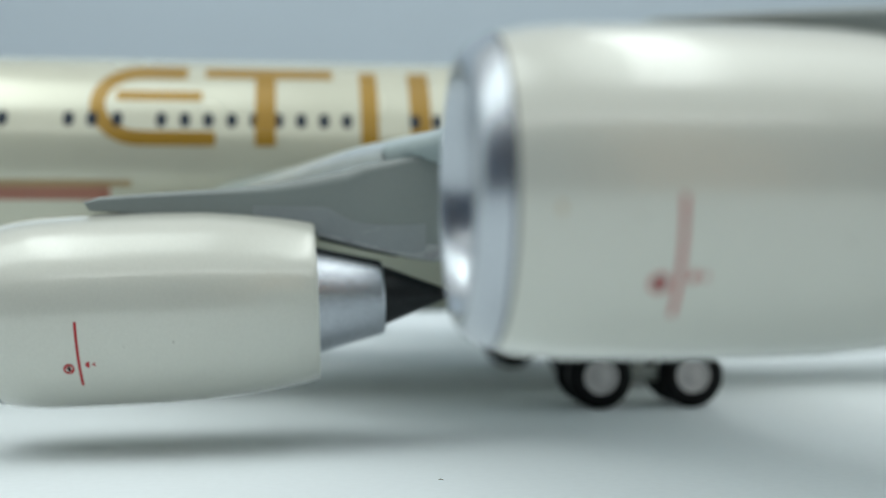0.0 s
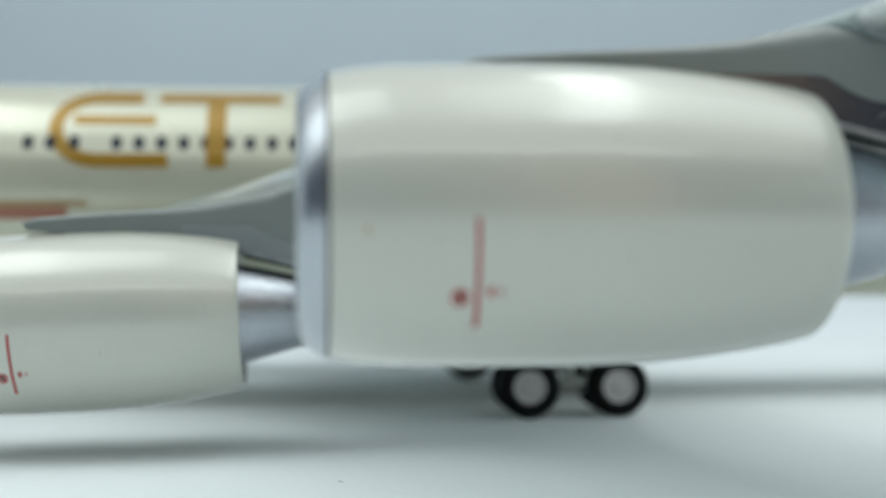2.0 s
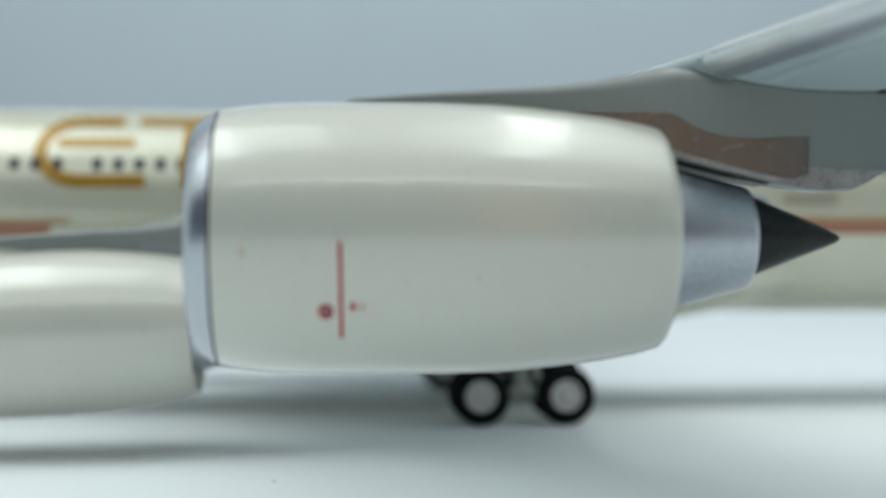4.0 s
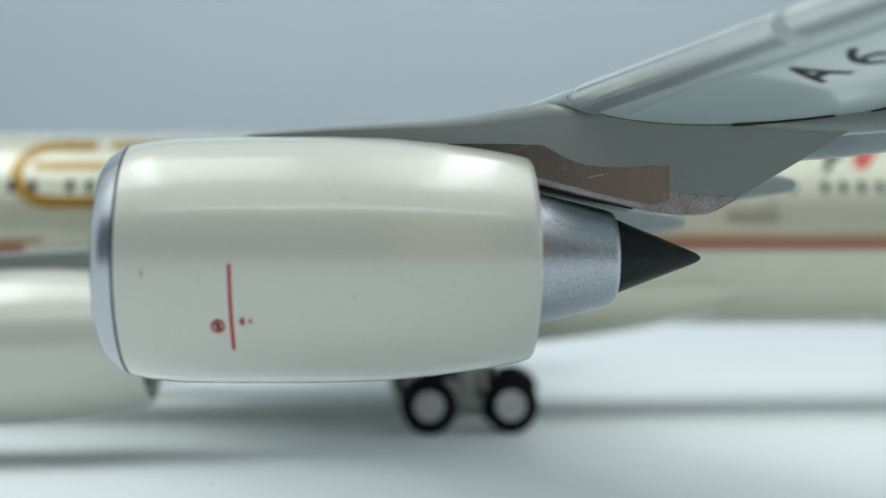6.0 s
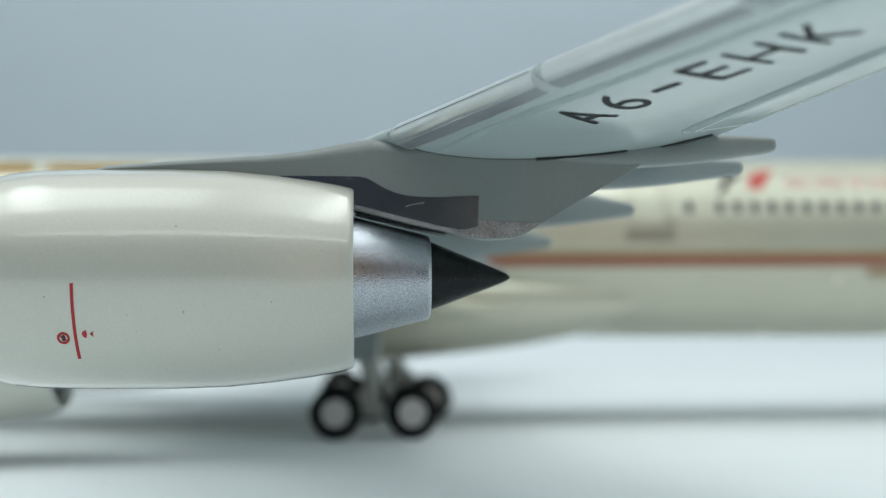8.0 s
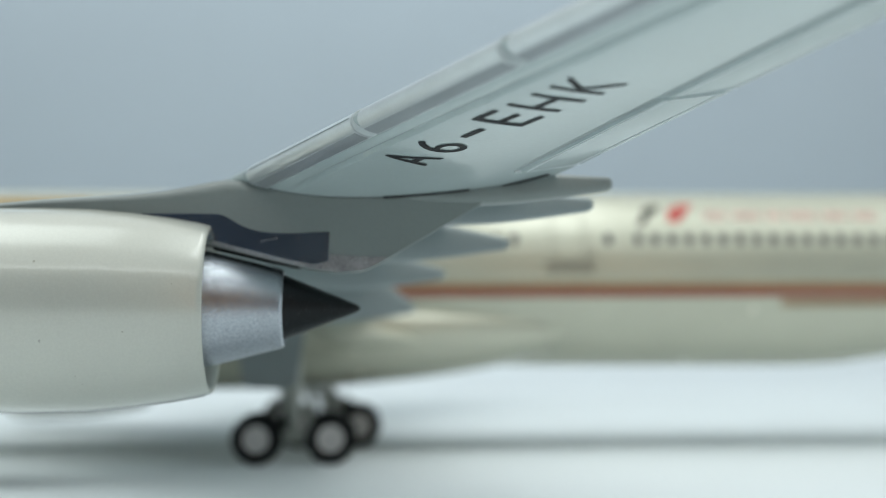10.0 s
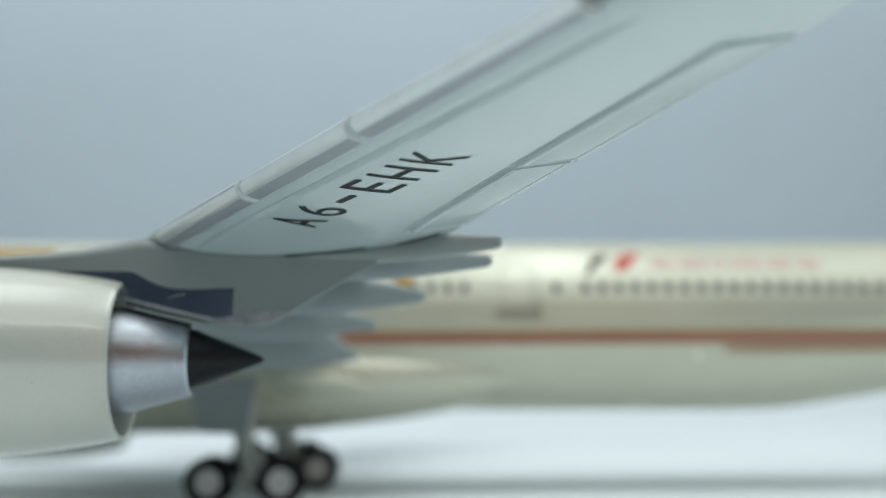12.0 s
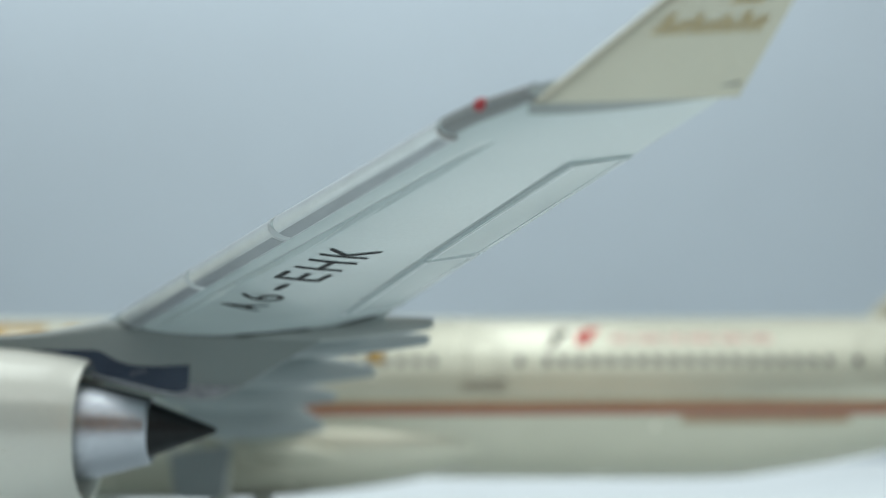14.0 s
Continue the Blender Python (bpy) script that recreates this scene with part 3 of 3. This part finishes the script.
for side in (-1, 1):
    wing = port_wing if side < 0 else starboard_wing
    on_low = lambda u, v, o: wing_at(v, wing_u(v, u), True, o, side)
    line = [(4.1 + k * 0.6, 98.05 - 0.9 * math.exp(-k * 0.5)) for k in range(2, 22)]
    part("joint_line", *ribbon(line, 0.14, on_low, depth=0.03), SEAM, wing)
    for x0, x1, y0, y1 in ((16.6, 23.6, 98.0, 98.1), (26.4, 30.0, 97.7, 99.2)):
        pts = [(x0 + (x1 - x0) * k / 8, y0 + (y1 - y0) * k / 8) for k in range(9)]
        part("joint_gap", *ribbon(pts, 0.62, on_low, depth=0.1), BLACK, wing, "black open joint")


# ---- flap track fairings ----
def fairing(span, x_tip, z_tip, length, side, mat=FAIRING):
    """A canoe under the trailing edge: a deep keel that thins to a small blunt end behind the wing."""
    rings = []
    for k in list(np.linspace(0, 0.97, 18)) + [0.985, 0.995, 1.0]:
        x = x_tip - length * (1 - k)
        end = 1.0 if k < 0.97 else math.sqrt(max(0.0, 1 - ((k - 0.97) / 0.03) ** 2)) * 0.55 + 0.45
        w = (1.5 * math.sqrt(1 - (1 - min(1, k * 2.2)) ** 2) * (1 - 0.5 * k) + 0.05) * end
        under = wing_at(span, min(0.99, wing_u(span, x)), True)[2] + 0.4
        rear = curve_at(TE_X, span) - 0.5
        top = under if x < rear else under + (z_tip + 0.55 - under) * min(1, (x - rear) / max(0.1, x_tip - rear))
        bottom = z_tip - 0.55 - 1.5 * math.sin(math.pi * min(1, max(0, k * 0.95 + 0.05))) * (1 - 0.35 * k)
        bottom = min(bottom, top - 0.1)
        mid, tall = (top + bottom) / 2, (top - bottom) / 2 * (1.0 if k < 0.97 else end)
        ring = []
        for j in range(24):
            a = 2 * math.pi * j / 24
            c, s = math.cos(a), math.sin(a)
            ring.append((x, side * span + w * math.copysign(abs(s) ** 0.6, s), mid + tall * math.copysign(abs(c) ** 0.6, c)))
        rings.append(ring)
    part("flap_fairing", *loft(rings), mat, plane, "grey canoe-shaped flap fairing")


for side in (-1, 1):
    fairing(96.9, 35.6, 29.7, 21, side, PYLON_GREY)
    fairing(89.5, 35.4, 28.8, 22, side)
    fairing(75.0, 29.5, 26.5, 22, side)
    fairing(58.0, 24.2, 24.4, 22, side)
    fairing(40.0, 21.4, 21.0, 20, side)


# ---- engines: built round an axis through the exhaust tip ----
def make_engine(x, y, z, droop, name="engine"):
    m = Matrix.Translation((x * MM, y * MM, z * MM)) @ pose(0, 0, 0, 0, -droop, 0)
    cowl_profile = [(-38.25, 7.62), (-37.0, 7.9), (-35, 8.1), (-31.5, 8.2), (-25.5, 8.24), (-21.5, 8.14), (-18.2, 7.84), (-15.2, 7.46), (-13.2, 7.12), (-12.5, 6.96), (-12.14, 6.87), (-12.0, 6.74), (-12.02, 6.5), (-12.4, 6.3), (-14, 6.25), (-19, 6.2), (-25, 6.0)]
    cowl = part(name, *lathe(cowl_profile, 96), COWL, plane, "pearl white engine cowling with red print", matrix=m)
    part("seam_ring", *lathe([(-38.4, 7.2), (-38.4, 7.60), (-38.15, 7.62), (-38.15, 7.2)], 96), SEAM, cowl)
    lip = [(-31, 5.1), (-34, 5.25), (-37, 5.3), (-38.7, 5.45), (-39.55, 5.75), (-39.9, 6.15), (-39.85, 6.5), (-39.55, 6.87), (-39.05, 7.25), (-38.42, 7.61), (-38.3, 7.3)]
    part("intake_lip", *lathe(lip, 96), LIP_SILVER, cowl, "satin silver intake lip")
    part("fan_disc", *lathe([(-33.6, 0.2), (-33.6, 5.5), (-33.2, 5.5), (-33.2, 0.2)], 48), BLACK, cowl)
    part("spinner", *lathe([(-37.2, 0.02), (-36.6, 0.55), (-35.4, 1.2), (-34, 1.7), (-33.5, 1.75)], 32), SILVER, cowl)
    for k in range(18):
        a = 2 * math.pi * k / 18
        v = []
        for r, tw in ((1.6, 0.35), (5.35, 0.22)):
            for dx, da in ((-0.5, -tw / r * 2), (0.35, tw / r * 2)):
                v.append((-34.0 + dx, r * math.cos(a + da), r * math.sin(a + da)))
        v += [(p[0] + 0.12, p[1], p[2]) for p in v]
        part("fan_blade", v, [(0, 1, 3, 2), (4, 5, 7, 6), (0, 1, 5, 4), (2, 3, 7, 6), (0, 2, 6, 4), (1, 3, 7, 5)], SILVER, cowl, smooth=False)
    part("core_nozzle", *lathe([(-20, 5.2), (-12.2, 4.68), (-6.55, 3.26), (-6.3, 3.15), (-6.2, 2.95), (-6.4, 2.68), (-8, 2.6)], 64), SILVER, cowl, "sparkling silver exhaust nozzle")
    cone = lathe([(-8, 2.75), (-6.15, 2.62), (-0.9, 0.57), (-0.35, 0.33), (-0.08, 0.14), (0, 0.01)], 48)
    part("exhaust_cone", [(x, y, z - 0.02 * x) for x, y, z in cone[0]], cone[1], BLACK, cowl, "matt black exhaust cone")
    part("bypass_wall", *lathe([(-20, 6.4), (-20, 5.0)], 48), SEAM, cowl)

    def cowl_at(u, v, o):
        r = curve_at(cowl_profile[:11], u) + o
        c = max(-1, min(1, v / r))
        return (u, -math.sqrt(1 - c * c) * r, v)

    seam = []
    for x, r in cowl_profile[:10]:
        seam.append([(x, (r + o) * math.sin(a), -(r + o) * math.cos(a)) for o, a in ((-0.1, -0.012), (0.045, -0.008), (0.06, 0.0), (0.045, 0.008), (-0.1, 0.012))])
    part("mould_line", *loft(seam, cap=True, closed=False), SEAM, cowl)
    part("warning_line", *ribbon(dense([(-31.25, -0.55), (-31.15, -5.8)], 0.4), 0.22, cowl_at, depth=0.03), RED, cowl)
    ring = [(-32.02 + 0.36 * math.cos(a), -4.33 + 0.34 * math.sin(a)) for a in np.linspace(0, 2 * math.pi, 33)]
    part("roundel", *ribbon(ring, 0.16, cowl_at, depth=0.03), RED, cowl)
    part("roundel_bar", *ribbon(dense([(-32.26, -4.15), (-31.79, -4.53)], 0.2), 0.12, cowl_at, depth=0.035), RED, cowl)
    part("roundel_core", *patch(rounded(-32.0, -4.33, 0.26, 0.46, 2.2, 16), cowl_at, depth=0.045), DARK_RED, cowl)
    half = [(-30.38, -4.05)] + [(-30.40 - 0.32 * math.cos(a), -4.05 + 0.27 * math.sin(a)) for a in np.linspace(-1.5, 1.5, 10)]
    part("arrow_mark", *patch(half, cowl_at, depth=0.03), RED, cowl)
    part("arrow_mark", *patch([(-30.2, -4.05), (-29.92, -3.84), (-29.98, -4.05), (-29.92, -4.26)], cowl_at, depth=0.03), RED, cowl)
    return cowl, cowl_at


OUT, INN = (14.75, 96.3, 19.45), (-18.7, 48.0, 13.15)
for side in (-1, 1):
    cowl, cowl_at = make_engine(OUT[0], side * OUT[1], OUT[2], 0.0)
    if side < 0:
        part("paint_spot", *patch(rounded(-36.5, -1.1, 0.28, 0.6, 2, 12), cowl_at, depth=0.02), SPOT, cowl, "small tan paint spot")
        for u, v, d in ((-24.3, 3.4, 0.16), (-17.7, -1.9, 0.14), (-33.1, -1.5, 0.16), (-27.0, -3.9, 0.09), (-14.2, 1.7, 0.1), (-21.4, -5.2, 0.1)):
            part("dust_speck", *patch(rounded(u, v, d, d * 0.8, 2, 8), cowl_at, depth=0.03), OUTLINE, cowl)
    make_engine(INN[0] + (2 if side > 0 else 0), side * INN[1], INN[2] - (1.5 if side > 0 else 0), 2.3)


# ---- pylons ----
def make_pylon(engine, side, crest, metal, words):
    oy = side * engine[1]

    def at(x, z):
        return (engine[0] + (x - 16.3) * 0.965, engine[2] + (z - 21.0) * 0.955)

    low = [(28.0, 30.75), (24.8, 28.85), (21.3, 26.8), (17.4, 24.45), (16.4, 24.05), (14.3, 23.95), (12.3, 24.25), (8.1, 25.2), (4.0, 26.25), (-3, 27.6), (-16, 28.6)]
    top = [(-16.6, 29.4), (-15.2, 29.85), (-10.3, 30.25), (-5.8, 30.55), (-3.0, 30.75), (-0.1, 31.1), (2.4, 31.58)]
    outline = [at(x, z) for x, z in top] + crest + [at(x, z) for x, z in low]
    verts, faces = slab(outline, oy - 1.55, oy + 1.55, [0.3, 0.35, 0.42, 0.5, 0.62, 0.8, 1.0] + list(np.linspace(1.1, 0.05, len(crest))) + [0.03] * len(low))
    # the side towards the fuselage runs in to a thin tail
    thin = lambda x: curve_at([(engine[0] - 6, 1.0), (engine[0] - 1, 0.45), (engine[0] + 4, 0.16), (engine[0] + 11, 0.1)], x)
    verts = [(x, oy + side * 1.55 + (y - oy - side * 1.55) * thin(x), z) for x, y, z in verts]
    pylon = part("engine_pylon", verts, faces, PYLON_GREY, plane, "grey engine pylon with metal heat shield")
    shield = [(-1.8, 29.0), (2.5, 29.0), (4.4, 28.97), (4.9, 28.84), (5.5, 28.5), (6.2, 28.08), (7.0, 27.72), (7.9, 27.48), (9.0, 27.36), (10.5, 27.32), (12.2, 27.36), (13.7, 27.45), (13.62, 25.0), (12.7, 24.72), (12.2, 24.7), (10.5, 25.02), (8.1, 25.62), (4.0, 26.68), (-1.8, 28.0)]
    strip = [(13.62, 25.55), (15.5, 25.4), (18.6, 25.3), (17.2, 24.5), (16.3, 24.15), (14.3, 24.05), (12.3, 24.35), (8.1, 25.3), (4.0, 26.4), (4.0, 26.8), (8.1, 25.8), (10.5, 25.2), (12.2, 24.95)]
    for face in (side,):
        y0 = oy + face * 1.45
        y1 = oy + face * 1.60
        part("heat_shield", *slab([at(x, z) for x, z in shield], y0, y1, 0.03), metal, pylon, words, sharp=20)
        curl = [(7.9, 26.55), (8.3, 26.72), (8.8, 26.8), (9.25, 26.86), (9.35, 27.0), (9.28, 26.78)]
        pts = [at(x, z) for x, z in curl]
        part("scratch", *ribbon(dense(pts, 0.1), 0.022, lambda u, v, o: (u, oy + face * (1.60 + o), v), depth=0.02), HUB, pylon)
        part("silver_edge", *slab([at(x, z) for x, z in strip], y0, oy + face * 1.59, 0.03), EDGE_SILVER, pylon, "sparkling silver lower edge", sharp=20)
    lip = [(4.0, 26.25), (8.1, 25.2), (11.2, 24.5), (11.0, 24.42), (8.1, 25.02), (4.0, 26.0)]
    part("seal_strip", *slab([at(x, z) for x, z in lip], oy - 1.1, oy + 1.1, 0.05), BLACK, pylon)


for side in (-1, 1):
    make_pylon(OUT, side, [(2.8, 29.85), (4.0, 30.0), (5.2, 29.85), (6.3, 29.55), (7.5, 29.4), (11.0, 29.4), (16.0, 29.6), (22.5, 29.95), (26.5, 29.9)], SHIELD, "dark metallic heat shield")
    make_pylon(INN if side < 0 else (INN[0] + 2, INN[1], INN[2] - 1.5), side, [(-28.3, 24.0), (-26.8, 24.5), (-23.9, 25.0), (-21.0, 25.5), (-11.0, 25.6), (-8.5, 25.0)], SHIELD_REFLECTING, "satin grey metal heat shield")


# ---- landing gear ----
def wheel_shapes(x, y, z, r=3.5, w=2.0):
    half = w / 2
    tyre = [(-half, r * 0.50), (-half, r * 0.80), (-half * 0.9, r * 0.92), (-half * 0.55, r), (half * 0.55, r), (half * 0.9, r * 0.92), (half, r * 0.80), (half, r * 0.50)]
    hub = [(-half * 0.95, 0.01), (-half * 0.95, r * 0.18), (-half * 0.86, r * 0.22), (-half * 0.82, r * 0.42), (-half * 1.02, r * 0.48), (-half * 1.02, r * 0.54), (half * 1.02, r * 0.54), (half * 1.02, r * 0.48), (half * 0.82, r * 0.42), (half * 0.86, r * 0.22), (half * 0.95, r * 0.18), (half * 0.95, 0.01)]

    def turned(vf):
        return [(x + b, y + a, z + c) for a, b, c in vf[0]], vf[1]
    return turned(lathe(tyre, 40)), turned(lathe(hub, 40))


def make_gear(xs, y, half_track, z_top, name="main_landing_gear", r=3.5, lean=0.0):
    xc = sum(xs) / len(xs)
    beam = tube((xs[0] - 0.5, y, r), (xs[-1] + 0.5, y, r), 0.85, 0.85)
    leg = tube((xc, y, r), (xc + lean, y, z_top), 0.75, 1.0, 20)
    collar = tube((xc + lean * 0.35, y, r + (z_top - r) * 0.35), (xc + lean * 0.45, y, r + (z_top - r) * 0.45), 1.1, 1.1, 20)
    gear = part(name, *joined(beam, leg, collar), STRUT, plane, "pale landing gear leg with black tyres")
    part("drag_brace", *tube((xc - 4.5, y, z_top), (xc - 0.3, y, r + 2.2), 0.5, 0.5), STRUT, gear)
    part("torque_link", *tube((xc + 2.6, y, r + 0.8), (xc + 1.4, y, r + 4.6), 0.45, 0.45), STRUT, gear)
    for x in xs:
        part("axle", *tube((x, y - half_track, r), (x, y + half_track, r), 0.55, 0.55), STRUT, gear)
        for s in (-1, 1):
            tyre, hub = wheel_shapes(x, y + s * half_track, r, r)
            part("tyre", *tyre, RUBBER, gear)
            part("wheel_hub", *hub, HUB, gear, "plain grey wheel hub")
    return gear


for side in (-1, 1):
    gear = make_gear((0.0, 10.2), side * 25.0, 2.6, 20)
    part("gear_door", *slab([(-3.0, 17.5), (6.6, 18.5), (5.4, 11.0), (4.2, 10.2), (-1.0, 10.4), (-2.0, 11.2)], side * 26.6, side * 27.2, 0.15), DOOR_GREY, gear, "dark blue-grey gear door")
make_gear((4.5, 13.9), 0.0, 1.75, 16, "centre_landing_gear")
make_gear((-160.0,), 0.0, 1.6, 16, "nose_landing_gear", 2.6)

# ---- tail ----
rings = []
for k in np.linspace(0, 1, 7):
    z, x0, x1, t = 38 + 45 * k, 113 + 52 * k, 172 + 20 * k, 4.2 - 2.6 * k
    ring = [(x0 + (x1 - x0) * u, s * t * 2.2 * (0.2969 * math.sqrt(u) - 0.126 * u - 0.3516 * u * u + 0.2843 * u ** 3 - 0.1036 * u ** 4), z) for s, us in ((1, US), (-1, list(reversed(US[1:-1])))) for u in us]
    rings.append(ring)
part("tail_fin", *loft(rings), CREAM, plane, "cream tail fin")
for side in (-1, 1):
    rings = []
    for k in np.linspace(0, 1, 7):
        y, x0, x1, t = 4 + 44 * k, 138 + 30 * k, 168 + 12 * k, 3.0 - 1.8 * k
        rings.append([(x0 + (x1 - x0) * u, side * y, 36 + 4 * k + s * t * 2.2 * (0.2969 * math.sqrt(u) - 0.126 * u - 0.3516 * u * u + 0.2843 * u ** 3 - 0.1036 * u ** 4)) for s, us in ((1, US), (-1, list(reversed(US[1:-1])))) for u in us])
    part("tailplane", *loft(rings), GREY, plane, "grey tailplane")

# ---- a speck of lint on the table ----
fibre = [(-22.3 + 0.07 * k, -66.3 + 0.05 * math.sin(k * 0.9), 0.05 + 0.03 * math.sin(k * 0.7)) for k in range(6)]
speck = part("lint_speck", *loft([[(x, y + 0.04 * math.cos(a), z + 0.035 * math.sin(a)) for a in np.linspace(0, 2 * math.pi, 9)[:-1]] for x, y, z in fibre]), SILL)
tagged(speck, "tiny beige-grey speck of lint lying on white table", "lint")
